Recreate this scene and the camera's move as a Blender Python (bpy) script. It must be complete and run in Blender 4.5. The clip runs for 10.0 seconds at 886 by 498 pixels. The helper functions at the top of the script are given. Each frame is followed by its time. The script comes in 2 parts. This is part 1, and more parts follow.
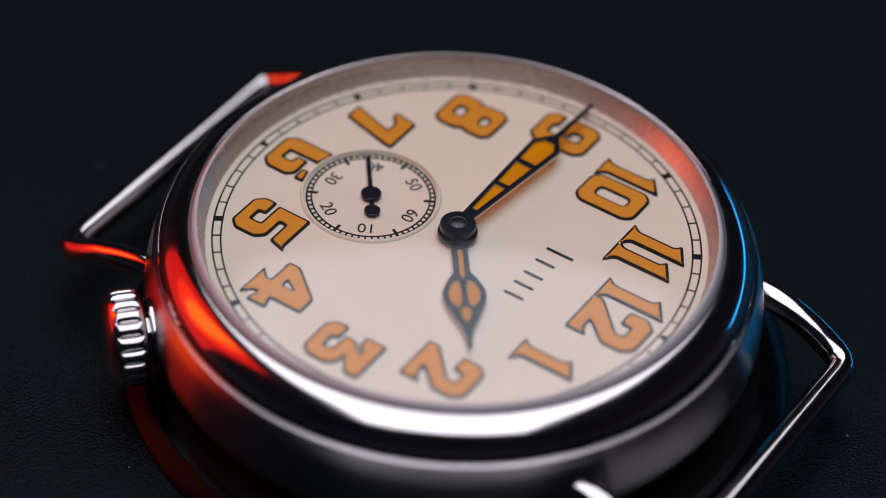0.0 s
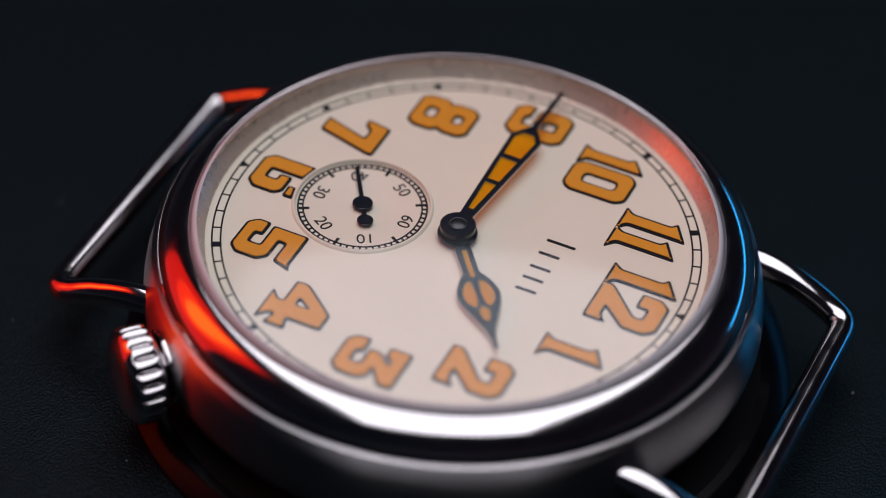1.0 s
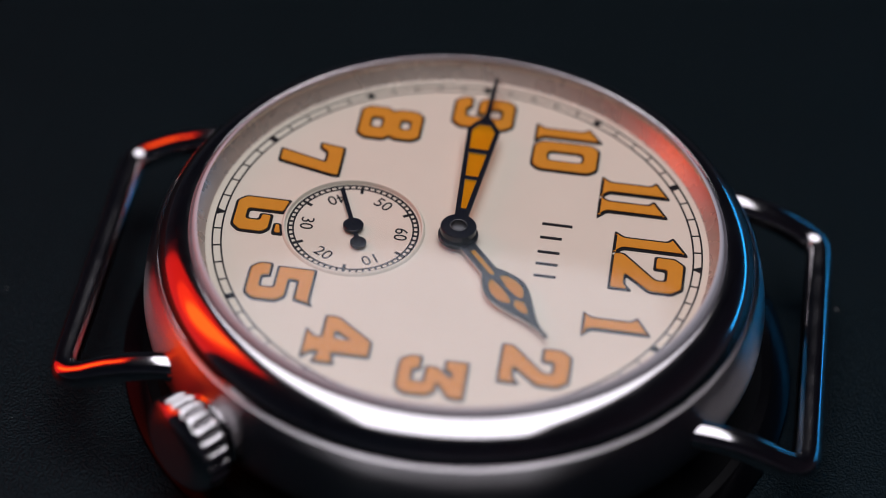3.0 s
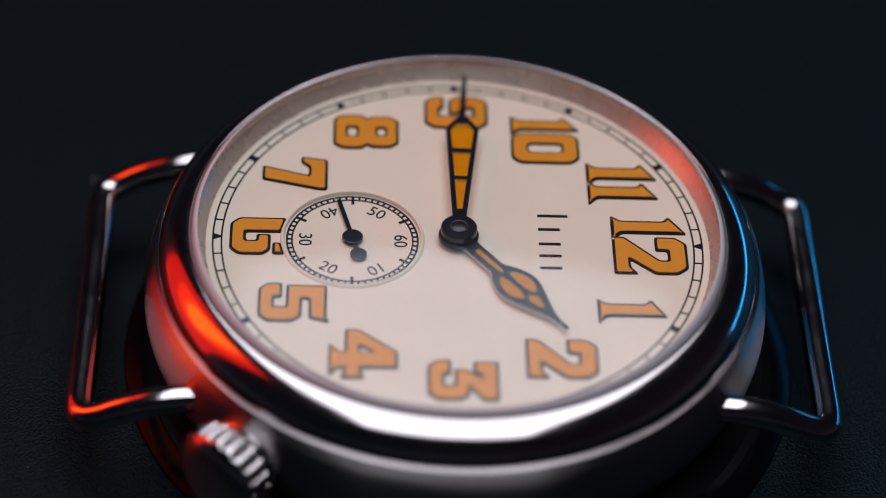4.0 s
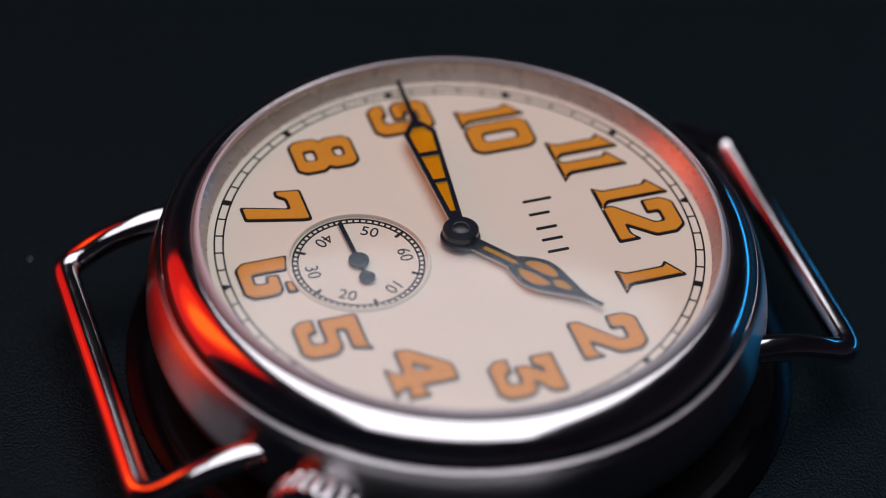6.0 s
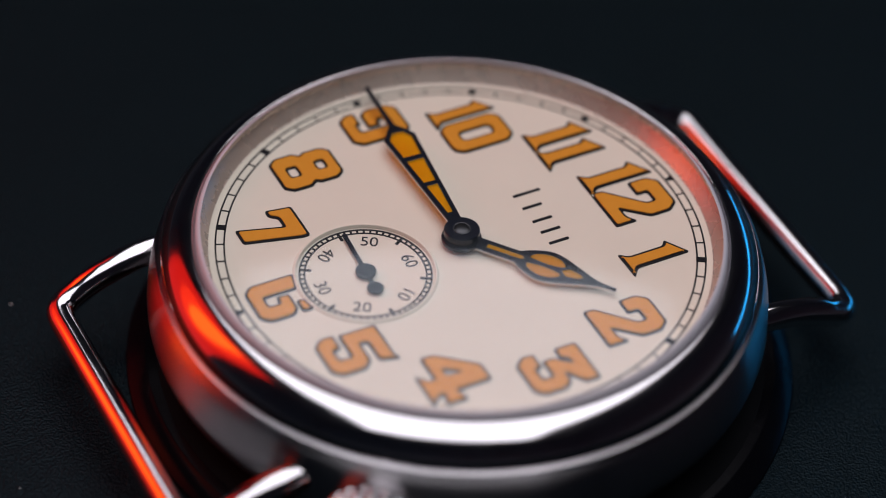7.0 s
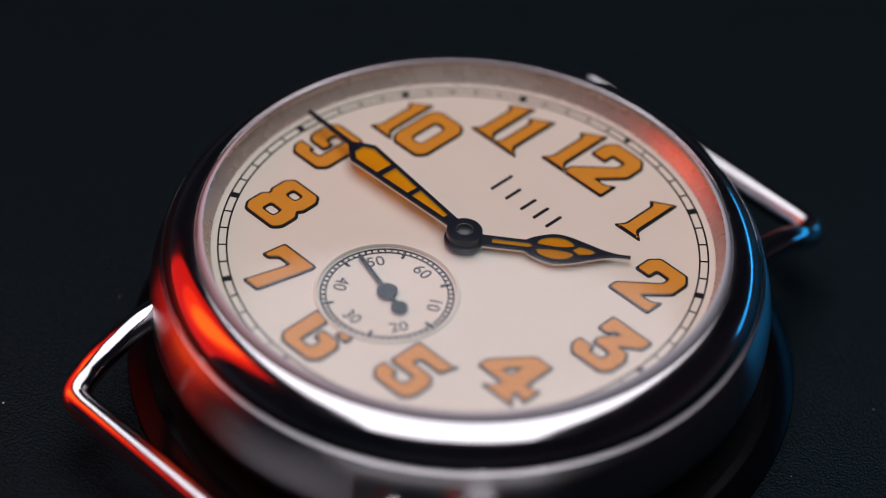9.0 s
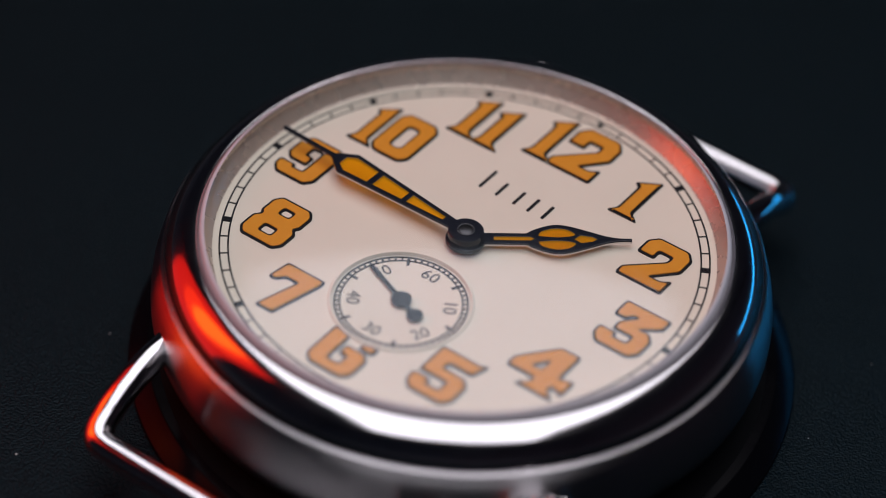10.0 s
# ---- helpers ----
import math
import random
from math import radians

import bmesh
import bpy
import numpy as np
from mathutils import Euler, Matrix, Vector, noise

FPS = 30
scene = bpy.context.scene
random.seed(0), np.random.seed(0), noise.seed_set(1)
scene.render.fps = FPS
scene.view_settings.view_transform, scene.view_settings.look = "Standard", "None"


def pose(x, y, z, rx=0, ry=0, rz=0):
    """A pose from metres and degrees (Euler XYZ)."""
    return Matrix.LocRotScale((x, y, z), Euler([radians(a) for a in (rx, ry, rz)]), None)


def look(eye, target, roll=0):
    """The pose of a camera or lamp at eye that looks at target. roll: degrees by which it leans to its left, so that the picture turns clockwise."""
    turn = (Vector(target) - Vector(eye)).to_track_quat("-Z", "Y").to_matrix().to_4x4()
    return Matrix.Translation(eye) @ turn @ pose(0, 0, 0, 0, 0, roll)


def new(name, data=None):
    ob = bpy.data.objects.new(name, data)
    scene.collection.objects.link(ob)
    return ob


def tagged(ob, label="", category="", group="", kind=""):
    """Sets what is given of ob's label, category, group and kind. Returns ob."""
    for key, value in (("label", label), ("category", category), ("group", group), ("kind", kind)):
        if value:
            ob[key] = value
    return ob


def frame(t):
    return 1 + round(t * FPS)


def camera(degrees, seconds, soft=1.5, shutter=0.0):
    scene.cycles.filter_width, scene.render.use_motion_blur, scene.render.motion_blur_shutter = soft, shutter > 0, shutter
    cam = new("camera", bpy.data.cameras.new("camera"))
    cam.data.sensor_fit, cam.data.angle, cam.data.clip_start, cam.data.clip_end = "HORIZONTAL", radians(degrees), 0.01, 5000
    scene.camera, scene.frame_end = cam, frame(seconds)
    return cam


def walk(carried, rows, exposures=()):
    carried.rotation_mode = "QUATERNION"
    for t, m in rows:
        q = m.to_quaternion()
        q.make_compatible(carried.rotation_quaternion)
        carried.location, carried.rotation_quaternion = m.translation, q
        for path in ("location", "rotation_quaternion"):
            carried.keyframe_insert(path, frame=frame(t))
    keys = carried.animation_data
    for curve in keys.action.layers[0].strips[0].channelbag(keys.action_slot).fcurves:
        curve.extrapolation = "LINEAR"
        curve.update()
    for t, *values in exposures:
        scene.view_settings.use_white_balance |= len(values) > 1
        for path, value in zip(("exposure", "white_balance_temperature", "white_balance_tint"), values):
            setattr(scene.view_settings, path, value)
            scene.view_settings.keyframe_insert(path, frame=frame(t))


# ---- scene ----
# A trench wristwatch lies on a slowly turning black display platter, lit in a dark room.
U = 0.01417                 # radius of the dial's minute ring, the watch's own unit
FLOOR = 0.64                # dial height over the platter, in U

cam = camera(17.65, 10.0, soft=1.0)
cam.data.dof.use_dof = True
cam.data.dof.focus_distance = 0.1684
cam.data.dof.aperture_fstop = 16.0
CAM = pose(0, -0.124989, 0.121796, 47.674, -2.4038, 2.8061)
walk(cam, [(0.0, CAM), (10.0, CAM)], exposures=[(0.0, 0.0), (10.0, 0.0)])

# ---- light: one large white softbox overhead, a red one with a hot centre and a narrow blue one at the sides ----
world = bpy.data.worlds.new("dark_room")
scene.world = world
world.use_nodes = True
world.node_tree.nodes["Background"].inputs[0].default_value = (0.55, 0.75, 1.0, 1)
world.node_tree.nodes["Background"].inputs[1].default_value = 0.004


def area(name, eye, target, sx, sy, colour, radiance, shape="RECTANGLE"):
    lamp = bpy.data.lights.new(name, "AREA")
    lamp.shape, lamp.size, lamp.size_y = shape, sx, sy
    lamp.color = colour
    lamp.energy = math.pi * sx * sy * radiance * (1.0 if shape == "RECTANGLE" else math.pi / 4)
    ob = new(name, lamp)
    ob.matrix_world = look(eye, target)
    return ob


HEART = (0, 0, 0.009)
area("softbox_lamp", (0.0, 0.026, 0.38), (0, 0.026, 0), 0.350, 0.568, (0.980, 0.950, 1.030), 2.38)
area("red_lamp", (-0.220, 0.058, 0.102), HEART, 0.17, 0.26, (1.0, 0.012, 0.006), 1.0)
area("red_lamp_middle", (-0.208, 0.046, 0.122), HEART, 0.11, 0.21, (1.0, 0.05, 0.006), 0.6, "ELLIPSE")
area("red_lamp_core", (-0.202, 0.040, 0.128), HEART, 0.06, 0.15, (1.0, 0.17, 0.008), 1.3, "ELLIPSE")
area("blue_lamp", (0.205, 0.170, 0.024), HEART, 0.19, 0.014, (0.02, 0.42, 1.0), 3.2)


# ---- materials ----
def material(name, colour, rough=0.5, metal=0.0, coat=0.0):
    mat = bpy.data.materials.new(name)
    mat.use_nodes = True
    b = mat.node_tree.nodes["Principled BSDF"]
    b.inputs["Base Color"].default_value = (*colour, 1)
    b.inputs["Roughness"].default_value = rough
    b.inputs["Metallic"].default_value = metal
    b.inputs["Coat Weight"].default_value = coat
    return mat, mat.node_tree, b


def noise_node(tree, scale, detail=4.0, stretch=(1, 1, 1), space="Object"):
    co = tree.nodes.new("ShaderNodeTexCoord")
    mp = tree.nodes.new("ShaderNodeMapping")
    mp.inputs["Scale"].default_value = stretch
    nz = tree.nodes.new("ShaderNodeTexNoise")
    nz.inputs["Scale"].default_value, nz.inputs["Detail"].default_value = scale, detail
    tree.links.new(co.outputs[space], mp.inputs[0])
    tree.links.new(mp.outputs[0], nz.inputs["Vector"])
    return nz


def vary(tree, b, socket, nz, low, high):
    r = tree.nodes.new("ShaderNodeMapRange")
    r.inputs["From Min"].default_value, r.inputs["From Max"].default_value = 0.3, 0.7
    r.inputs["To Min"].default_value, r.inputs["To Max"].default_value = low, high
    tree.links.new(nz.outputs["Fac"], r.inputs["Value"])
    tree.links.new(r.outputs[0], b.inputs[socket])


def vary_colour(tree, b, nz, a, c):
    m = tree.nodes.new("ShaderNodeMix")
    m.data_type = "RGBA"
    m.inputs[6].default_value, m.inputs[7].default_value = (*a, 1), (*c, 1)
    r = tree.nodes.new("ShaderNodeMapRange")
    r.inputs["From Min"].default_value, r.inputs["From Max"].default_value = 0.3, 0.7
    tree.links.new(nz.outputs["Fac"], r.inputs["Value"])
    tree.links.new(r.outputs[0], m.inputs[0])
    tree.links.new(m.outputs[2], b.inputs["Base Color"])


def bump(tree, b, nz, strength, distance):
    n = tree.nodes.new("ShaderNodeBump")
    n.inputs["Strength"].default_value, n.inputs["Distance"].default_value = strength, distance
    tree.links.new(nz.outputs["Fac"], n.inputs["Height"])
    tree.links.new(n.outputs[0], b.inputs["Normal"])


polished, tr, b = material("polished_steel", (0.60, 0.58, 0.59), 0.07, 1.0)
vary(tr, b, "Roughness", noise_node(tr, 900, 6), 0.08, 0.13)

brushed, tr, b = material("brushed_steel", (0.62, 0.59, 0.60), 0.31, 1.0)
nz = noise_node(tr, 900, 3, (0.10, 0.10, 7))
streak = tr.nodes.new("ShaderNodeBsdfAnisotropic")
streak.distribution = "BECKMANN"
streak.inputs["Color"].default_value = (0.55, 0.53, 0.54, 1)
streak.inputs["Anisotropy"].default_value = 0.705
vary(tr, streak, "Roughness", nz, 0.33, 0.37)
tangent = tr.nodes.new("ShaderNodeTangent")
tangent.direction_type, tangent.axis = "RADIAL", "Z"
tr.links.new(tangent.outputs[0], streak.inputs["Tangent"])
bump(tr, streak, nz, 0.05, 0.00002)
tr.links.new(streak.outputs[0], tr.nodes["Material Output"].inputs["Surface"])

satin, tr, b = material("satin_steel", (0.68, 0.57, 0.49), 0.30, 0.55)
vary(tr, b, "Roughness", noise_node(tr, 700, 3), 0.25, 0.30)

enamel, tr, b = material("cream_enamel", (0.72, 0.63, 0.52), 0.33)
b.inputs["Specular IOR Level"].default_value = 0.145
vary_colour(tr, b, noise_node(tr, 260, 5), (0.742, 0.682, 0.570), (0.715, 0.656, 0.546))
bump(tr, b, noise_node(tr, 5200, 3), 0.03, 0.00001)

ink, tr, b = material("black_print", (0.006, 0.006, 0.008), 0.45)
b.inputs["Specular IOR Level"].default_value = 0.12
vary(tr, b, "Roughness", noise_node(tr, 4000, 3), 0.38, 0.55)

def lume_paint(name, light, dark, deep, share, clear_share=0.0):
    mat, tr, b = material(name, light, 0.55)
    b.inputs["Specular IOR Level"].default_value = 0.12
    vary_colour(tr, b, noise_node(tr, 2600, 6), light, dark)
    bump(tr, b, noise_node(tr, 9000, 3), 0.15, 0.00002)
    glow = tr.nodes.new("ShaderNodeBsdfTranslucent")
    glow.inputs["Color"].default_value = (*deep, 1)
    blend = tr.nodes.new("ShaderNodeMixShader")
    blend.inputs[0].default_value = share
    tr.links.new(b.outputs[0], blend.inputs[1])
    tr.links.new(glow.outputs[0], blend.inputs[2])
    tint = tr.nodes.new("ShaderNodeBsdfTransparent")
    tint.inputs[0].default_value = (*deep, 1)
    final = tr.nodes.new("ShaderNodeMixShader")
    final.inputs[0].default_value = clear_share
    tr.links.new(blend.outputs[0], final.inputs[1])
    tr.links.new(tint.outputs[0], final.inputs[2])
    tr.links.new(final.outputs[0], tr.nodes["Material Output"].inputs["Surface"])
    return mat


lume = lume_paint("orange_lume", (0.755, 0.318, 0.032), (0.695, 0.282, 0.025), (0.95, 0.42, 0.05), 0.12)
lume_clear = lume_paint("clear_orange_lume", (0.92, 0.50, 0.005), (0.85, 0.45, 0.004), (1.0, 0.66, 0.05), 0.40, 0.50)

blackened, tr, b = material("blackened_steel", (0.006, 0.008, 0.015), 0.2, 0.0)
vary(tr, b, "Roughness", noise_node(tr, 3000, 4), 0.14, 0.26)
b.inputs["Specular IOR Level"].default_value = 0.3

gunmetal, tr, b = material("gunmetal_pin", (0.075, 0.075, 0.08), 0.36, 1.0)
vary(tr, b, "Roughness", noise_node(tr, 3000, 4), 0.25, 0.4)

acrylic, tr, b = material("black_acrylic", (0.002, 0.002, 0.003), 0.12)
vary(tr, b, "Roughness", noise_node(tr, 500, 5), 0.20, 0.28)
b.inputs["Specular IOR Level"].default_value = 0.055

leatherette, tr, b = material("black_leatherette", (0.004, 0.005, 0.007), 0.35)
vary_colour(tr, b, noise_node(tr, 160, 6), (0.0005, 0.0019, 0.0031), (0.0003, 0.0013, 0.0022))
b.inputs["Specular IOR Level"].default_value = 0.145
b.inputs["Specular Tint"].default_value = (0.55, 0.86, 1.0, 1)
bump(tr, b, noise_node(tr, 6200, 3), 0.6, 0.0002)

table_paint, tr, b = material("black_table", (0.02, 0.022, 0.026), 0.6)
vary_colour(tr, b, noise_node(tr, 40, 6), (0.022, 0.024, 0.028), (0.015, 0.017, 0.02))
bump(tr, b, noise_node(tr, 900, 4), 0.2, 0.0001)

# pale so that bounced softbox light lifts the darks reflected in the steel
bounce_paint, tr, b = material("bounce_paint", (0.42, 0.46, 0.52), 0.8)
vary_colour(tr, b, noise_node(tr, 3, 6), (0.54, 0.59, 0.68), (0.59, 0.64, 0.72))
bump(tr, b, noise_node(tr, 220, 4), 0.2, 0.0005)

# matt black that puts the shade under the case into colour
shade_black, tr, b = material("painted_shade_black", (0.003, 0.003, 0.0035), 0.8)
b.inputs["Specular IOR Level"].default_value = 0.08
bump(tr, b, noise_node(tr, 3000, 4), 0.3, 0.00005)

dust_paint, tr, b = material("dust", (0.5, 0.5, 0.5), 0.9)
vary_colour(tr, b, noise_node(tr, 900, 2), (0.55, 0.54, 0.52), (0.35, 0.35, 0.36))

frosted, tr, b = material("frosted_glass_edge", (0.47, 0.45, 0.48), 0.45)
b.inputs["Specular IOR Level"].default_value = 0.3
vary(tr, b, "Roughness", noise_node(tr, 1500, 4), 0.42, 0.55)

glass = bpy.data.materials.new("watch_glass")
glass.use_nodes = True
tr = glass.node_tree
tr.nodes.remove(tr.nodes["Principled BSDF"])
clear = tr.nodes.new("ShaderNodeBsdfTransparent")
clear.inputs[0].default_value = (0.985, 0.985, 0.98, 1)
gloss = tr.nodes.new("ShaderNodeBsdfGlossy")
gloss.inputs["Color"].default_value = (0.66, 0.76, 0.82, 1)
gloss.inputs["Roughness"].default_value = 0.11
edge_on = tr.nodes.new("ShaderNodeLayerWeight")
edge_on.inputs["Blend"].default_value = 0.5
steep = tr.nodes.new("ShaderNodeMath")
steep.operation = "POWER"
steep.inputs[1].default_value = 5.0
fres = tr.nodes.new("ShaderNodeMath")
fres.operation = "MULTIPLY_ADD"
fres.inputs[1].default_value, fres.inputs[2].default_value = 0.934, 0.066
tr.links.new(edge_on.outputs["Facing"], steep.inputs[0])
tr.links.new(steep.outputs[0], fres.inputs[0])
blend = tr.nodes.new("ShaderNodeMixShader")
tr.links.new(fres.outputs[0], blend.inputs[0])
tr.links.new(clear.outputs[0], blend.inputs[1])
tr.links.new(gloss.outputs[0], blend.inputs[2])
tr.links.new(blend.outputs[0], tr.nodes["Material Output"].inputs["Surface"])


# ---- builders; all lengths below are in U ----
def part(name, bm, mat, parent, label="", smooth=None):
    me = bpy.data.meshes.new(name)
    bm.to_mesh(me)
    bm.free()
    return mesh_part(name, me, mat, parent, label, smooth)


def mesh_part(name, me, mat, parent, label="", smooth=None):
    me.materials.append(mat)
    if smooth is not None:
        me.shade_smooth()
        me.set_sharp_from_angle(angle=radians(smooth))
    ob = new(name, me)
    ob.parent = parent
    if label:
        tagged(ob, label)
    return ob


def lathe(profile, centre=(0, 0), steps=192):
    """A closed or open surface of revolution about z, from (radius, height) pairs."""
    bm = bmesh.new()
    rings = []
    for r, z in profile:
        if r < 1e-6:
            rings.append([bm.verts.new((centre[0] * U, centre[1] * U, z * U))])
        else:
            rings.append([bm.verts.new(((centre[0] + r * math.cos(2 * math.pi * i / steps)) * U,
                                        (centre[1] + r * math.sin(2 * math.pi * i / steps)) * U, z * U)) for i in range(steps)])
    for a, c in zip(rings, rings[1:]):
        for i in range(steps):
            j = (i + 1) % steps
            if len(a) == 1 and len(c) == 1:
                continue
            if len(a) == 1:
                bm.faces.new((a[0], c[j], c[i]))
            elif len(c) == 1:
                bm.faces.new((a[i], a[j], c[0]))
            else:
                bm.faces.new((a[i], a[j], c[j], c[i]))
    bmesh.ops.recalc_face_normals(bm, faces=bm.faces)
    return bm


def spline(points, n=6):
    """Catmull-Rom through the points of an open line."""
    out = []
    P = [points[0], *points, points[-1]]
    for k in range(1, len(P) - 2):
        a, c, e, g = [Vector(q) for q in P[k - 1:k + 3]]
        for i in range(n):
            t = i / n
            out.append(tuple(0.5 * ((2 * c) + (e - a) * t + (2 * a - 5 * c + 4 * e - g) * t * t + (3 * c - a - 3 * e + g) * t ** 3)))
    out.append(tuple(points[-1]))
    return out


def area_sign(pts):
    return sum(a[0] * c[1] - c[0] * a[1] for a, c in zip(pts, pts[1:] + pts[:1]))


def grow(pts, d):
    """The closed outline moved outwards by d."""
    s = 1 if area_sign(pts) > 0 else -1
    out = []
    for i in range(len(pts)):
        a, c, e = Vector(pts[i - 1]), Vector(pts[i]), Vector(pts[(i + 1) % len(pts)])
        u, v = (c - a).normalized(), (e - c).normalized()
        n1, n2 = Vector((u.y, -u.x)) * s, Vector((v.y, -v.x)) * s
        m = n1 + n2
        if m.length < 0.2:
            m = n1
        m.normalize()
        out.append(tuple(c + m * min(d / max(m.dot(n1), 0.45), 2.2 * d) if d > 0 else c + m * d / max(m.dot(n1), 0.45)))
    return out


def rounded(pts, r, n=4):
    """The closed outline with its corners rounded."""
    out = []
    for i in range(len(pts)):
        a, c, e = Vector(pts[i - 1]), Vector(pts[i]), Vector(pts[(i + 1) % len(pts)])
        k = min(r, 0.42 * (a - c).length, 0.42 * (e - c).length)
        p, q = c + (a - c).normalized() * k, c + (e - c).normalized() * k
        for j in range(n + 1):
            t = j / n
            out.append(tuple(p * (1 - t) ** 2 + c * 2 * t * (1 - t) + q * t * t))
    return out


def plate(outlines, z0, z1, edge=0.0):
    """A flat plate between the heights z0 and z1 with holes where outlines lie inside others, as a mesh."""
    cu = bpy.data.curves.new("plate", "CURVE")
    cu.dimensions, cu.fill_mode = "2D", "BOTH"
    cu.extrude = max((z1 - z0) / 2 - edge, 1e-5) * U
    cu.bevel_depth, cu.bevel_resolution = edge * U, 1
    for pts in outlines:
        sp = cu.splines.new("POLY")
        sp.points.add(len(pts) - 1)
        for q, (x, y) in zip(sp.points, pts):
            q.co = (x * U, y * U, 0, 1)
        sp.use_cyclic_u = True
    ob = bpy.data.objects.new("plate", cu)
    scene.collection.objects.link(ob)
    me = bpy.data.meshes.new_from_object(ob.evaluated_get(bpy.context.evaluated_depsgraph_get()))
    bpy.data.objects.remove(ob)
    me.transform(Matrix.Translation((0, 0, (z0 + z1) / 2 * U)))
    return me


def circle(r, centre=(0, 0), n=96):
    return [(centre[0] + r * math.cos(2 * math.pi * i / n), centre[1] + r * math.sin(2 * math.pi * i / n)) for i in range(n)]


def clock(deg, r, centre=(0, 0)):
    """A point at a clockwise angle from twelve."""
    a = radians(deg)
    return (centre[0] + r * math.sin(a), centre[1] + r * math.cos(a))


def bar(deg, r0, r1, w0, w1=None, centre=(0, 0)):
    """A straight radial mark as an outline."""
    w1 = w0 if w1 is None else w1
    a = radians(deg)
    d, n = Vector((math.sin(a), math.cos(a))), Vector((math.cos(a), -math.sin(a)))
    c = Vector(centre)
    return [tuple(c + d * r + n * w) for r, w in ((r0, -w0 / 2), (r0, w0 / 2), (r1, w1 / 2), (r1, -w1 / 2))]


def placed(pts, x, y, w, h):
    return [(x + px * w, y + py * h) for px, py in pts]


def tube(path, radius, steps=20):
    """A round wire along an open path."""
    bm = bmesh.new()
    P = [Vector(q) for q in path]
    rings, ref = [], Vector((0, 0, 1))
    for i, c in enumerate(P):
        t = (P[min(i + 1, len(P) - 1)] - P[max(i - 1, 0)]).normalized()
        side = t.cross(ref).normalized()
        up = side.cross(t).normalized()
        rings.append([bm.verts.new((c + radius * (side * math.cos(2 * math.pi * k / steps) + up * math.sin(2 * math.pi * k / steps))) * U) for k in range(steps)])
    for a, c in zip(rings, rings[1:]):
        for k in range(steps):
            bm.faces.new((a[k], a[(k + 1) % steps], c[(k + 1) % steps], c[k]))
    bm.faces.new(rings[0])
    bm.faces.new(rings[-1])
    bmesh.ops.recalc_face_normals(bm, faces=bm.faces)
    return bm


# ---- the setting: table, and an unseen pale room added to bounce light ----
def slab(name, size, at, mat, parent, edge=0.004):
    bm = bmesh.new()
    bmesh.ops.create_cube(bm, size=1.0)
    bmesh.ops.scale(bm, verts=bm.verts, vec=size)
    bmesh.ops.bevel(bm, geom=bm.edges[:], offset=edge, segments=3, affect="EDGES")
    ob = part(name, bm, mat, parent, "", 40)
    ob.location = at
    return ob


def build_room():
    top = slab("ground", (0.62, 0.62, 0.03), (0, 0, -0.0350), table_paint, None)
    tagged(top, "matt black tabletop under the display turntable", "tabletop", kind="structure")
    for x in (-0.27, 0.27):
        for y in (-0.27, 0.27):
            slab("table_leg", (0.04, 0.04, 0.69), (x, y, -0.360), table_paint, top)
    # floor, ceiling and walls stay unseen: added to close the place and bounce light
    low = -0.740
    tagged(slab("floor", (3.2, 3.2, 0.1), (0, 0, low - 0.05), bounce_paint, None), "unseen plain blue-grey floor added to bounce the softbox light", "floor", kind="structure")
    tagged(slab("ceiling", (3.2, 3.2, 0.1), (0, 0, low + 2.55), bounce_paint, None), "unseen plain blue-grey ceiling added to bounce light", "ceiling", kind="structure")
    for name, size, at in (("bounce_wall_north", (3.2, 0.1, 2.5), (0, 1.55, low + 1.25)), ("bounce_wall_south", (3.2, 0.1, 2.5), (0, -1.55, low + 1.25)),
                           ("bounce_wall_east", (0.1, 3.0, 2.5), (1.55, 0, low + 1.25)), ("bounce_wall_west", (0.1, 3.0, 2.5), (-1.55, 0, low + 1.25))):
        tagged(slab(name, size, at, bounce_paint, None, 0.002), "unseen plain blue-grey wall added to bounce light", "wall", kind="structure")


# ---- the turning platter with its low black riser ----
def build_platter():
    base = tagged(new("display_turntable"), "matt black grained display turntable with a few dust specks", "turntable")
    part("platter", lathe([(0, -1.35), (5.6, -1.35), (5.66, -1.30), (5.66, -0.70), (5.60, -FLOOR), (0, -FLOOR)]), leatherette, base, "black grained platter", 40)
    part("foot", lathe([(0, -2.05), (4.7, -2.05), (4.75, -2.0), (4.75, -1.34), (0, -1.34)]), leatherette, base, "plain black turntable foot", 40)
    rng = random.Random(4)
    for k in range(16):
        r, a = rng.uniform(1.45, 2.9), rng.uniform(0, 2 * math.pi)
        s = rng.uniform(0.002, 0.005)
        bm = bmesh.new()
        bmesh.ops.create_icosphere(bm, subdivisions=1, radius=s * U)
        for v in bm.verts:
            v.co *= rng.uniform(0.6, 1.5)
        bmesh.ops.translate(bm, verts=bm.verts, vec=(r * math.cos(a) * U, r * math.sin(a) * U, (s * 0.4 - FLOOR) * U))
        part("dust_speck", bm, dust_paint, base)
    return base


def build_riser():
    base = tagged(new("display_riser"), "low glossy black riser disc with a painted shade disc on top", "display riser")
    part("riser", lathe([(0, -FLOOR), (1.432, -FLOOR), (1.432, -0.628), (1.426, -0.620), (1.352, -0.576), (1.342, -0.572), (0, -0.572)], (0, 0.03)), acrylic, base, "glossy black riser disc", 50)
    # added disc: darkens the riser top where it lies in the case's shade
    part("riser_shade", lathe([(0, -0.574), (1.300, -0.574), (1.303, -0.571), (1.300, -0.5685), (0, -0.5685)], (0, 0.03)), shade_black, base, "matt black disc standing in for the shade under the case", 50)
    return base


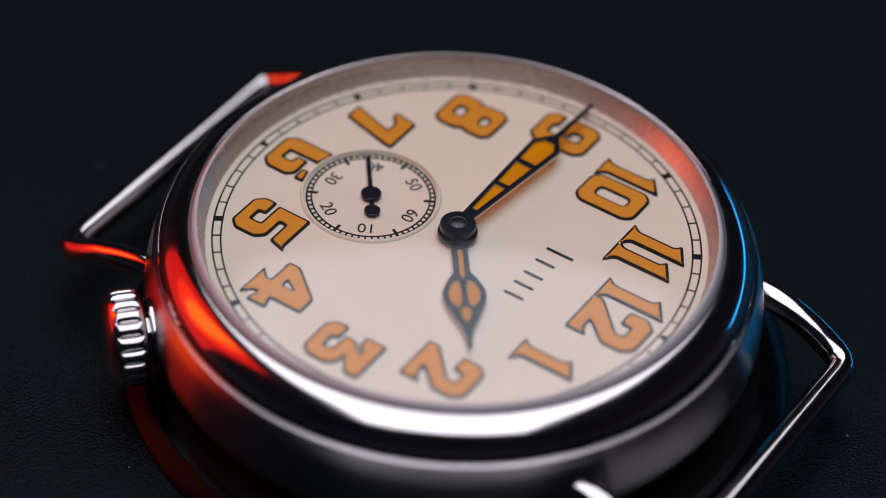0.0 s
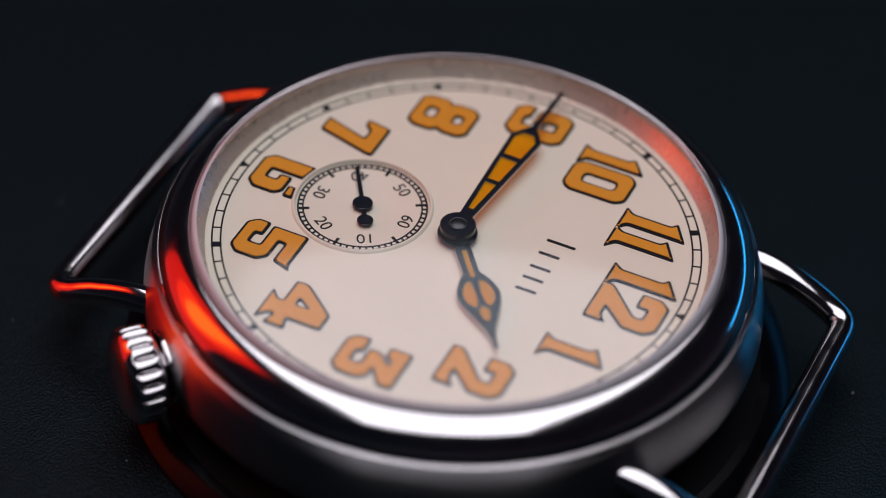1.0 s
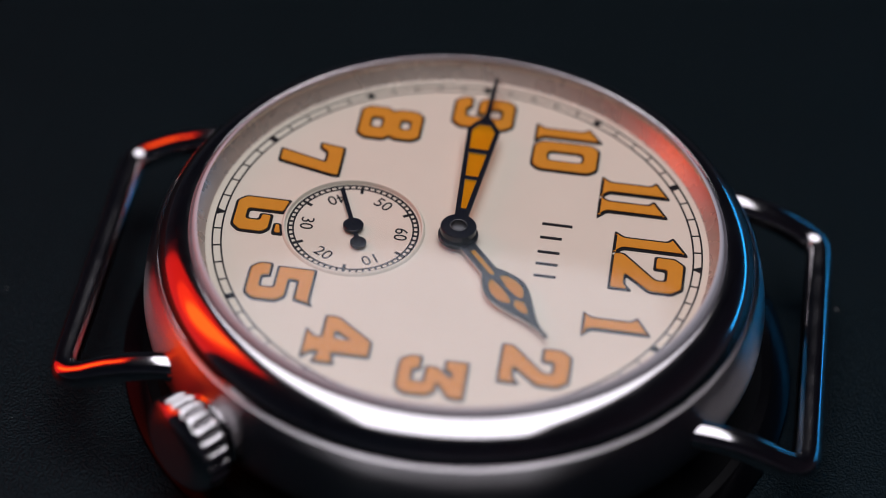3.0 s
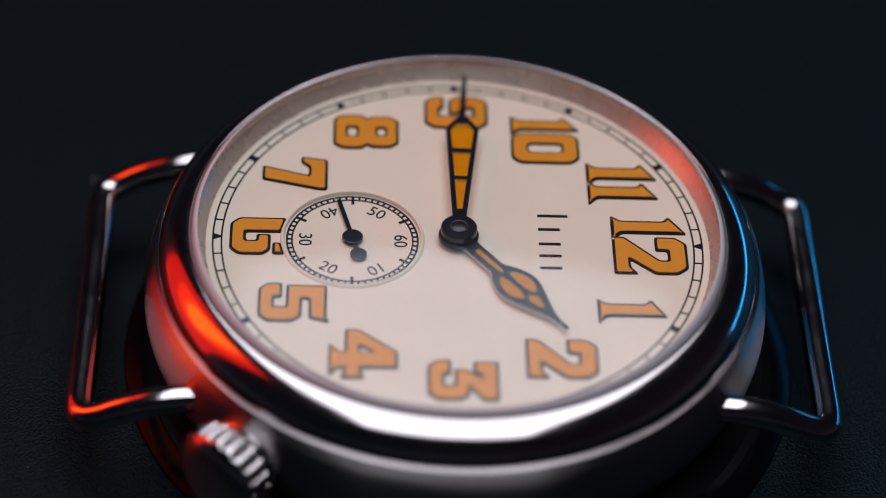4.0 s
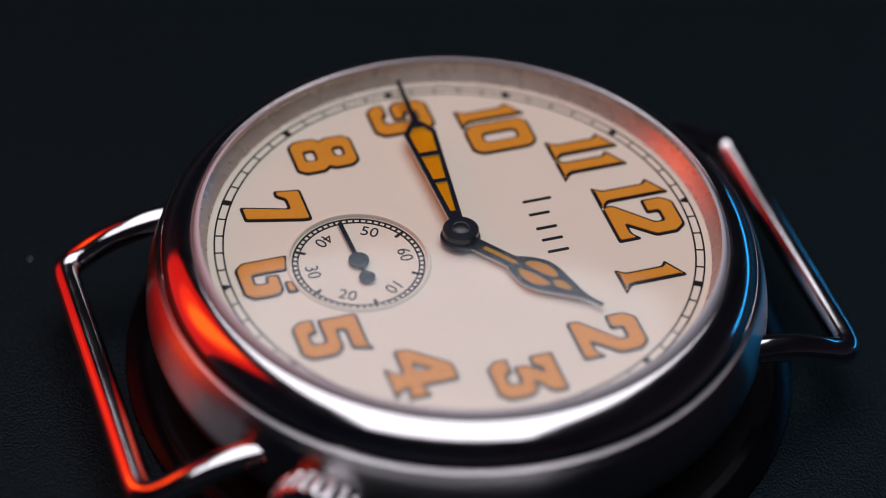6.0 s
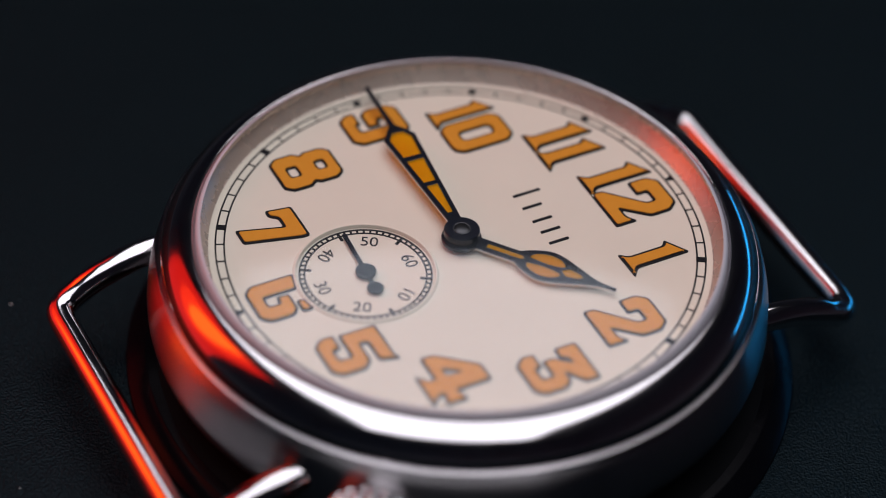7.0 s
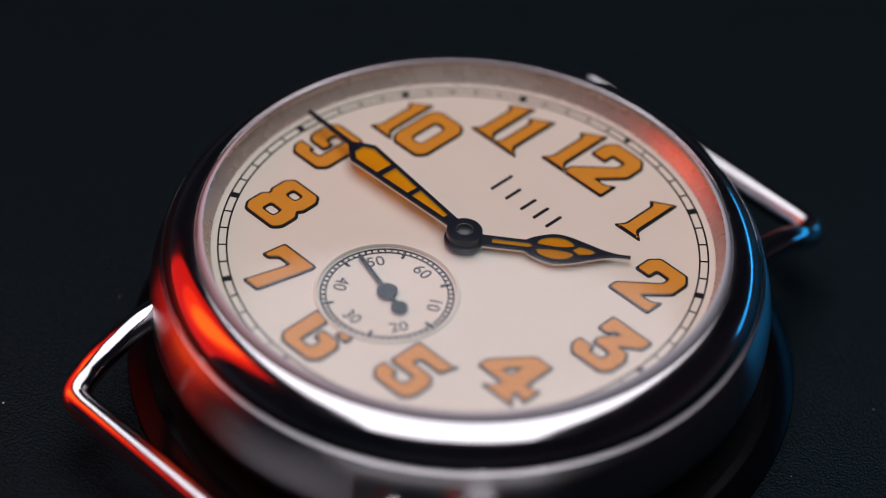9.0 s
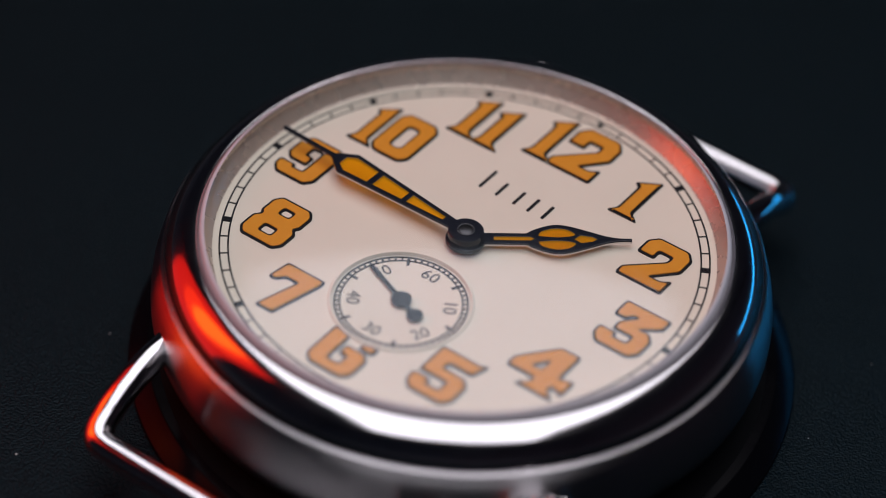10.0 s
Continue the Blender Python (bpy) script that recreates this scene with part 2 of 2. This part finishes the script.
# ---- the numerals' outlines in a unit cell: outer line first, then holes and loose pieces ----
ONE = [[(0, 0), (1, 0), (.70, .11), (.70, 1), (0, .80), (.19, .74), (.19, .11)]]
TWO = [[(0, 0), (1, 0), (1, .27), (.86, .19), (.56, .19), (1, .56), (1, .86), (.84, 1), (.16, 1), (0, .86), (0, .60), (.33, .60), (.33, .77), (.67, .77), (.67, .62), (0, .14)]]
THREE = [[(.04, 1), (1, 1), (1, .80), (.62, .58), (.86, .58), (1, .45), (1, .13), (.85, 0), (.15, 0), (0, .13), (0, .30), (.33, .30), (.33, .20), (.67, .20), (.67, .40), (.24, .40), (.24, .55), (.50, .79), (.34, .79), (.26, .68), (.04, .68)]]
FOUR = [[(.46, 1), (.78, 1), (.78, .43), (1, .49), (1, .19), (.78, .25), (.78, .13), (.92, 0), (.34, 0), (.48, .13), (.48, .25), (0, .25), (0, .43)], [(.29, .43), (.48, .43), (.48, .70)]]
FIVE = [[(.05, 1), (.92, 1), (1, 1.04), (.90, .78), (.38, .78), (.36, .62), (.85, .62), (1, .49), (1, .13), (.85, 0), (.15, 0), (0, .13), (0, .31), (.33, .31), (.33, .19), (.66, .19), (.66, .43), (.05, .43)]]
SIX = [[(.15, 0), (.85, 0), (1, .13), (1, .50), (.88, .60), (.48, .60), (.48, .43), (.66, .43), (.66, .20), (.35, .20), (.35, .775), (0, .84), (0, .13)], [(.72, .69), (.98, .69), (.98, .82), (.72, .77)]]
SEVEN = [[(0, .62), (.08, 1), (1, 1), (1, .90), (.70, 0), (.32, 0), (.62, .75), (.27, .75), (.14, .62)]]
EIGHT = [[(.12, 0), (.88, 0), (1, .12), (1, .42), (.88, .52), (.96, .60), (.96, .88), (.84, 1), (.16, 1), (.04, .88), (.04, .60), (.12, .52), (0, .42), (0, .12)], [(.34, .18), (.66, .18), (.66, .37), (.34, .37)], [(.36, .66), (.64, .66), (.64, .83), (.36, .83)]]
NINE = [[(.15, 0), (.85, 0), (1, .13), (1, .87), (.85, 1), (.15, 1), (0, .87), (0, .50), (.12, .40), (.52, .40), (.52, .57), (.34, .57), (.34, .80), (.65, .80), (.65, .20), (.34, .20), (.34, .27), (0, .27), (0, .13)]]
ZERO = [[(.15, 0), (.85, 0), (1, .12), (1, .88), (.85, 1), (.15, 1), (0, .88), (0, .12)], [(.33, .22), (.67, .22), (.67, .78), (.33, .78)]]

# value: centre, then (digit, x offset, width) and the common height
NUMERALS = [
    ("1", (0.406, 0.699), [(ONE, -0.060, 0.120)], 0.266),
    ("2", (0.688, 0.402), [(TWO, -0.104, 0.208)], 0.276),
    ("3", (0.819, 0.005), [(THREE, -0.106, 0.212)], 0.270),
    ("4", (0.681, -0.392), [(FOUR, -0.132, 0.264)], 0.264),
    ("5", (0.392, -0.680), [(FIVE, -0.106, 0.212)], 0.264),
    ("6", (-0.004, -0.812), [(SIX, -0.106, 0.212)], 0.258),
    ("7", (-0.408, -0.687), [(SEVEN, -0.098, 0.196)], 0.262),
    ("8", (-0.690, -0.387), [(EIGHT, -0.105, 0.210)], 0.268),
    ("9", (-0.834, 0.005), [(NINE, -0.100, 0.200)], 0.262),
    ("10", (-0.659, 0.386), [(ONE, -0.146, 0.105), (ZERO, -0.040, 0.186)], 0.280),
    ("11", (-0.380, 0.703), [(ONE, -0.122, 0.122), (ONE, 0.000, 0.122)], 0.282),
    ("12", (0.005, 0.797), [(ONE, -0.168, 0.125), (TWO, -0.044, 0.212)], 0.296),
]

SUB = (0.0, -0.440)      # centre of the small seconds
SUB_R = 0.284


def text_mesh(string, size, x, y, turn, z):
    cu = bpy.data.curves.new("text", "FONT")
    cu.body, cu.size, cu.align_x, cu.align_y = string, size * U, "CENTER", "CENTER"
    cu.extrude = 0.0006 * U
    ob = bpy.data.objects.new("text", cu)
    scene.collection.objects.link(ob)
    me = bpy.data.meshes.new_from_object(ob.evaluated_get(bpy.context.evaluated_depsgraph_get()))
    bpy.data.objects.remove(ob)
    me.transform(Matrix.Translation((x * U, y * U, z * U)) @ Matrix.Rotation(radians(turn), 4, "Z"))
    return me


def build_dial(watch):
    dial = mesh_part("dial", plate([circle(1.075, n=192), circle(SUB_R, SUB, 128)], -0.06, 0.0), enamel, watch, "cream enamel dial with orange numerals", 30)
    # railway minute track
    track = [circle(1.0215, n=192), circle(1.0145, n=192), circle(0.9855, n=192), circle(0.9785, n=192)]
    mesh_part("minute_track", plate(track, 0.0, 0.0025), ink, dial, "thin black double ring")
    for m in range(60):
        if m % 5:
            mesh_part("minute_tick", plate([bar(6 * m, 0.982, 1.018, 0.0068)], 0.0, 0.0022), ink, dial)
        elif m in (0, 30):
            mesh_part("hour_mark", plate([bar(6 * m, 0.981, 1.019, 0.004, 0.040)], 0.0, 0.003), ink, dial, "small black triangle")
        else:
            mesh_part("hour_mark", plate([bar(6 * m, 0.978, 1.022, 0.029)], 0.0, 0.003), ink, dial, "short black hour bar")
    # numerals: a black printed base, and a raised orange filling on it
    for value, (cx, cy), digits, h in NUMERALS:
        outer, inner = [], []
        for shape, dx, w in digits:
            for k, line in enumerate(shape):
                hole = k > 0 and not (shape is SIX)
                soft = 0.045 if shape is ZERO else 0.014
                pts = rounded(placed(line, cx + dx, cy - h / 2, w, h), soft)
                base = rounded(grow(placed(line, cx + dx, cy - h / 2, w, h), -0.0065 if hole else 0.0078), soft)
                outer.append(base)
                inner.append(grow(pts, 0.0050 if hole else -0.0055))
        numeral = mesh_part("numeral", plate(outer, 0.0, 0.005), ink, dial, "black-edged orange numeral " + value)
        mesh_part("numeral_filling", plate(inner, 0.003, 0.0095, 0.002), lume, numeral, "raised orange luminous filling")
    # the maker's mark as plain strokes
    for x, h in ((-0.170, 0.128), (-0.085, 0.092), (0.005, 0.092), (0.078, 0.092), (0.152, 0.092)):
        mesh_part("maker_mark", plate([rounded([(x - 0.007, 0.335), (x + 0.007, 0.335), (x + 0.007, 0.335 + h), (x - 0.007, 0.335 + h)], 0.004)], 0.0, 0.003), ink, dial, "plain black printed stroke")
    # small seconds
    low = -0.006
    sub = part("subdial", lathe([(0, low), (SUB_R - 0.002, low), (SUB_R + 0.0005, low + 0.0010), (SUB_R + 0.0010, 0.0095), (SUB_R + 0.0030, 0.0125), (SUB_R + 0.0060, 0.0130), (SUB_R + 0.0100, 0.0110), (SUB_R + 0.0140, 0.0055), (SUB_R + 0.0165, 0.0004)], SUB, 128), enamel, dial, "recessed cream small-seconds subdial", 85)
    rings = [circle(0.2760, SUB), circle(0.2680, SUB), circle(0.2545, SUB), circle(0.2475, SUB)]
    mesh_part("seconds_track", plate(rings, low, low + 0.002), ink, sub, "fine black double ring")
    for s in range(60):
        if s % 10 == 5:
            mesh_part("seconds_mark", plate([bar(6 * s, 0.224, 0.2745, 0.0130, centre=SUB)], low, low + 0.0024), ink, sub)
        else:
            mesh_part("seconds_tick", plate([bar(6 * s, 0.250, 0.2725, 0.0092, centre=SUB)], low, low + 0.0018), ink, sub)
    for s in range(10, 70, 10):
        a = 6 * s % 360
        x, y = clock(a, 0.198, SUB)
        turn = -a if a in (0, 60, 300) else 180 - a
        mesh_part("seconds_figure", text_mesh(str(s), 0.079, x, y, turn, low + 0.0012), ink, sub, "small black figure " + str(s))


def leaf(points):
    """A mirrored outline about y from (half width, y) pairs going outwards."""
    return [(x, y) for x, y in points] + [(-x, y) for x, y in reversed(points) if x > 1e-6]


def build_pointers(watch):
    # long pointer: three orange windows in a tapering black frame, and a needle tip
    z = 0.066
    frame_line = leaf([(0.026, 0.0), (0.026, 0.075), (0.068, 0.640), (0.036, 0.690), (0.0085, 0.725), (0.0075, 0.78), (0.0055, 1.0)])
    def window(y0, y1):
        half = lambda y: 0.026 + (y - 0.075) / 0.565 * 0.042 - 0.0155
        return [(-half(y0), y0), (half(y0), y0), (half(y1), y1), (-half(y1), y1)]
    third = window(0.505, 0.630)
    third = third[:3] + [(0.026, 0.672), (-0.026, 0.672), third[3]]
    wins = [window(0.115, 0.305), window(0.325, 0.480), third]
    big = mesh_part("minute_hand", plate([frame_line] + wins, z, z + 0.014, 0.003), blackened, watch, "black skeleton minute hand with orange windows", 35)
    mesh_part("bright_edge", plate([grow(frame_line, 0.0035)] + [grow(w, -0.001) for w in wins], z - 0.002, z + 0.006), polished, big, "thin bright cut edge of the hand", 35)
    for w in wins:
        mesh_part("lume_window", plate([grow(w, 0.001)], z + 0.001, z + 0.0125), lume_clear, big, "translucent orange luminous filling")
    part("hub", lathe([(0, z - 0.012), (0.070, z - 0.012), (0.075, z - 0.008), (0.075, z + 0.015), (0.071, z + 0.019), (0.037, z + 0.019), (0, z + 0.019)], steps=64), blackened, big, "round black hub", 30)
    part("hub_ring", lathe([(0.0375, z + 0.018), (0.0375, z + 0.0225), (0.0345, z + 0.0235), (0.0315, z + 0.0225), (0.0315, z + 0.018)], steps=64), gunmetal, big, "thin grey steel ring on the hub", 40)
    part("centre_pin", lathe([(0, z + 0.015), (0.030, z + 0.015), (0.030, z + 0.0200), (0.027, z + 0.0215), (0, z + 0.0220)], steps=48), gunmetal, big, "grey steel centre pin", 30)

    # short pointer: stem, leaf with two lens windows and a diamond, fine tip
    z = 0.029
    side = spline([(0.030, 0.255), (0.055, 0.290), (0.084, 0.365), (0.078, 0.430), (0.046, 0.515), (0.018, 0.585), (0.006, 0.640), (0.005, 0.690)], 5)
    frame_line = leaf([(0.030, 0.0)] + side)
    stem = [(-0.013, 0.115), (0.013, 0.115), (0.013, 0.272), (0.0, 0.290), (-0.013, 0.272)]
    lens = spline([(0.016, 0.300), (0.046, 0.315), (0.066, 0.370), (0.060, 0.425), (0.030, 0.460), (0.014, 0.435), (0.0085, 0.370), (0.016, 0.300)], 4)[:-1]
    mirror = [(-x, y) for x, y in lens]
    gem = [(0.0, 0.448), (0.026, 0.480), (0.016, 0.530), (0.0, 0.552), (-0.016, 0.530), (-0.026, 0.480)]
    wins = [stem, lens, mirror, gem]
    small = mesh_part("hour_hand", plate([frame_line] + wins, z, z + 0.012, 0.003), blackened, watch, "black leaf-shaped hour hand with orange windows", 35)
    mesh_part("bright_edge", plate([grow(frame_line, 0.0040)] + [grow(w, -0.001) for w in wins], z - 0.002, z + 0.006), polished, small, "thin bright cut edge of the hand", 35)
    for w in wins:
        mesh_part("lume_window", plate([grow(w, 0.001)], z + 0.001, z + 0.0105), lume_clear, small, "translucent orange luminous filling")
    part("hub", lathe([(0, z - 0.026), (0.050, z - 0.026), (0.050, z - 0.008), (0.080, z - 0.008), (0.084, z - 0.004), (0.084, z + 0.010), (0.080, z + 0.014), (0.052, z + 0.014), (0.052, z + 0.026), (0, z + 0.026)], steps=64), blackened, small, "round black hub", 30)

    # seconds pointer with a round counterweight
    z = 0.006
    line = [(-0.0075, 0.0), (0.0075, 0.0), (0.0075, 0.240), (-0.0075, 0.240)]
    tail = [(-0.009, -0.09), (0.009, -0.09), (0.009, 0.0), (-0.009, 0.0)]
    sec = mesh_part("seconds_hand", plate([line], z, z + 0.008, 0.002), blackened, watch, "slim black seconds hand with a round counterweight", 35)
    mesh_part("tail", plate([tail], z, z + 0.0078), blackened, sec)
    part("hub", lathe([(0, -0.008), (0.022, -0.008), (0.022, z - 0.004), (0.040, z - 0.004), (0.043, z), (0.043, z + 0.012), (0.039, z + 0.015), (0.006, z + 0.015), (0.005, z + 0.012), (0, z + 0.012)], steps=48), blackened, sec, "round black hub", 30)
    part("counterweight", lathe([(0, z - 0.003), (0.032, z - 0.003), (0.034, z), (0.034, z + 0.009), (0.031, z + 0.011), (0, z + 0.011)], (0, -0.105), 48), blackened, sec, "round black counterweight", 30)
    return big, small, sec


CROWN_AT = 131.3           # clockwise from twelve


def build_crown(watch):
    bm = bmesh.new()
    ribs, per = 20, 16
    steps = ribs * per
    prof = [(0.104, 0.110), (0.106, 0.150), (0.114, 0.173), (0.124, 0.187), (0.130, 0.191), (0.137, 0.194), (0.146, 0.195), (0.158, 0.196), (0.180, 0.196), (0.204, 0.196),
            (0.216, 0.195), (0.225, 0.194), (0.231, 0.191), (0.237, 0.187), (0.252, 0.170), (0.266, 0.148), (0.274, 0.128), (0.276, 0.116)]
    # round ribs with closed ends
    cut = lambda x: max(0.0, 1 - ((x - 0.181) / 0.052) ** 6)
    rings = []
    for x, r in prof:
        ring = []
        for i in range(steps):
            a = 2 * math.pi * i / steps
            u = abs((i % per) / per - 0.5) * 2
            q = 1.05 * r - cut(x) * 0.032 * (1 - math.sqrt(1 - (0.97 * (1 - u)) ** 2))
            ring.append(bm.verts.new((x * U, q * math.cos(a) * U, q * math.sin(a) * U)))
        rings.append(ring)
    for a, c in zip(rings, rings[1:]):
        for i in range(steps):
            j = (i + 1) % steps
            bm.faces.new((a[i], a[j], c[j], c[i]))
    end = bm.verts.new((0.284 * U, 0, 0))
    start = bm.verts.new((0.108 * U, 0, 0))
    for i in range(steps):
        j = (i + 1) % steps
        bm.faces.new((rings[-1][i], rings[-1][j], end))
        bm.faces.new((rings[0][j], rings[0][i], start))
    bmesh.ops.recalc_face_normals(bm, faces=bm.faces)
    crown = part("crown", bm, polished, watch, "fluted polished steel winding crown", 50)
    x, y = clock(CROWN_AT, 1.218)
    crown.matrix_basis = pose(x * U, y * U, -0.298 * U, 0, 0, 90 - CROWN_AT)
    flange = lathe([(0, 0.092), (0.140, 0.092), (0.158, 0.089), (0.164, 0.082), (0.164, 0.060), (0.158, 0.054), (0.140, 0.052), (0, 0.052)], steps=64)
    bmesh.ops.rotate(flange, verts=flange.verts, cent=(0, 0, 0), matrix=Matrix.Rotation(radians(90), 3, "Y"))
    part("crown_flange", flange, polished, crown, "plain polished steel flange behind the crown", 35)
    neck = lathe([(0, 0.112), (0.100, 0.112), (0.100, 0.050), (0.120, 0.046), (0.124, 0.030), (0.124, -0.12), (0, -0.12)], steps=48)
    bmesh.ops.rotate(neck, verts=neck.verts, cent=(0, 0, 0), matrix=Matrix.Rotation(radians(90), 3, "Y"))
    part("crown_neck", neck, polished, crown, "short polished steel tube", 35)


def build_watch():
    watch = tagged(new("wristwatch"), "steel trench wristwatch with cream dial and wire lugs, without strap", "wristwatch")
    part("case", lathe(spline([(1.215, -0.066), (1.250, -0.064), (1.268, -0.082), (1.286, -0.122), (1.299, -0.178), (1.307, -0.250), (1.303, -0.320), (1.280, -0.385), (1.240, -0.440), (1.160, -0.480)], 4) + [(1.10, -0.500)]), brushed, watch, "brushed steel case band", 50)
    part("case_rim", lathe([(1.256 + 0.013 * math.cos(a), -0.064 + 0.013 * math.sin(a)) for a in [math.pi * k / 8 for k in range(9)]]), brushed, watch, "thin brushed rim line under the bezel", 80)
    part("case_back", lathe([(0, -0.5685), (1.02, -0.5685), (1.07, -0.560), (1.10, -0.530), (1.115, -0.495), (1.13, -0.47)]), polished, watch, "polished steel case back", 40)
    part("bezel", lathe(spline([(1.100, 0.070), (1.112, 0.084), (1.127, 0.086), (1.165, 0.072), (1.205, 0.041), (1.234, 0.001), (1.247, -0.038), (1.246, -0.062), (1.225, -0.070)], 6)), polished, watch, "polished domed steel bezel", 60)
    part("inner_ring", lathe([(1.100, 0.072), (1.098, 0.058), (1.052, 0.003), (1.048, 0.001), (1.048, -0.02)]), satin, watch, "satin steel ring round the dial", 15)
    dome = [(1.079 * (1 - k / 14), 0.112 + 0.120 * (1 - (1 - k / 14) ** 2)) for k in range(15)]
    part("crystal_rim", lathe(spline([(1.102, 0.070), (1.101, 0.088), (1.097, 0.101), (1.090, 0.109), (1.079, 0.1125)], 3)), frosted, watch, "frosted bevelled edge of the watch glass", 60)
    crystal = part("crystal", lathe(dome), glass, watch, "clear domed watch glass", 60)
    crystal.visible_shadow = False
    for s in (-1, 1):
        # soldered wire loop: leg, bend, bar, bend, leg
        half = [(0.712, 1.00, -0.232), (0.714, 1.12, -0.238), (0.714, 1.24, -0.262), (0.712, 1.35, -0.305), (0.708, 1.42, -0.342), (0.696, 1.478, -0.368), (0.662, 1.517, -0.381), (0.596, 1.528, -0.384)]
        line = spline(half, 5) + [(x, 1.528, -0.384) for x in (0.3, 0.0, -0.3)] + [(-x, y, z) for x, y, z in reversed(spline(half, 5))]
        part("wire_lug", tube([(x - (0.02 if s < 0 and x < -0.3 else 0), s * y + (0.008 * s if s < 0 and y > 1.3 else 0), z) for x, y, z in line], 0.060), polished, watch, "bent polished steel wire lug", 60)
    build_dial(watch)
    pointers = build_pointers(watch)
    build_crown(watch)
    return watch, pointers


def turn_at(t):
    """The platter's turn in degrees."""
    s = t - 5.0
    return -77.678 + 8.6908 * s + 0.00507 * s * s + 0.00314 * s ** 3


def motions():
    times = [0.5 * k for k in range(21)]
    off = Matrix.Translation((0.000255, -0.000489, 0))
    rows = [(t, pose(0, 0, FLOOR * U, 0, 0, turn_at(t)) @ off) for t in times]
    walk(wristwatch, rows)
    walk(turntable, rows)
    walk(riser, rows)
    walk(minute_hand, [(t, pose(0, 0, 0, 0, 0, -271.9 - t * 0.1)) for t in (0.0, 5.0, 10.0)])
    walk(hour_hand, [(t, pose(0, 0, 0, 0, 0, -51.8 - t * 0.0083)) for t in (0.0, 5.0, 10.0)])
    walk(seconds_hand, [(t, pose(SUB[0] * U, SUB[1] * U, 0, 0, 0, -231.8 - 6.0 * t)) for t in times])


build_room()
turntable = build_platter()
riser = build_riser()
wristwatch, (minute_hand, hour_hand, seconds_hand) = build_watch()
motions()
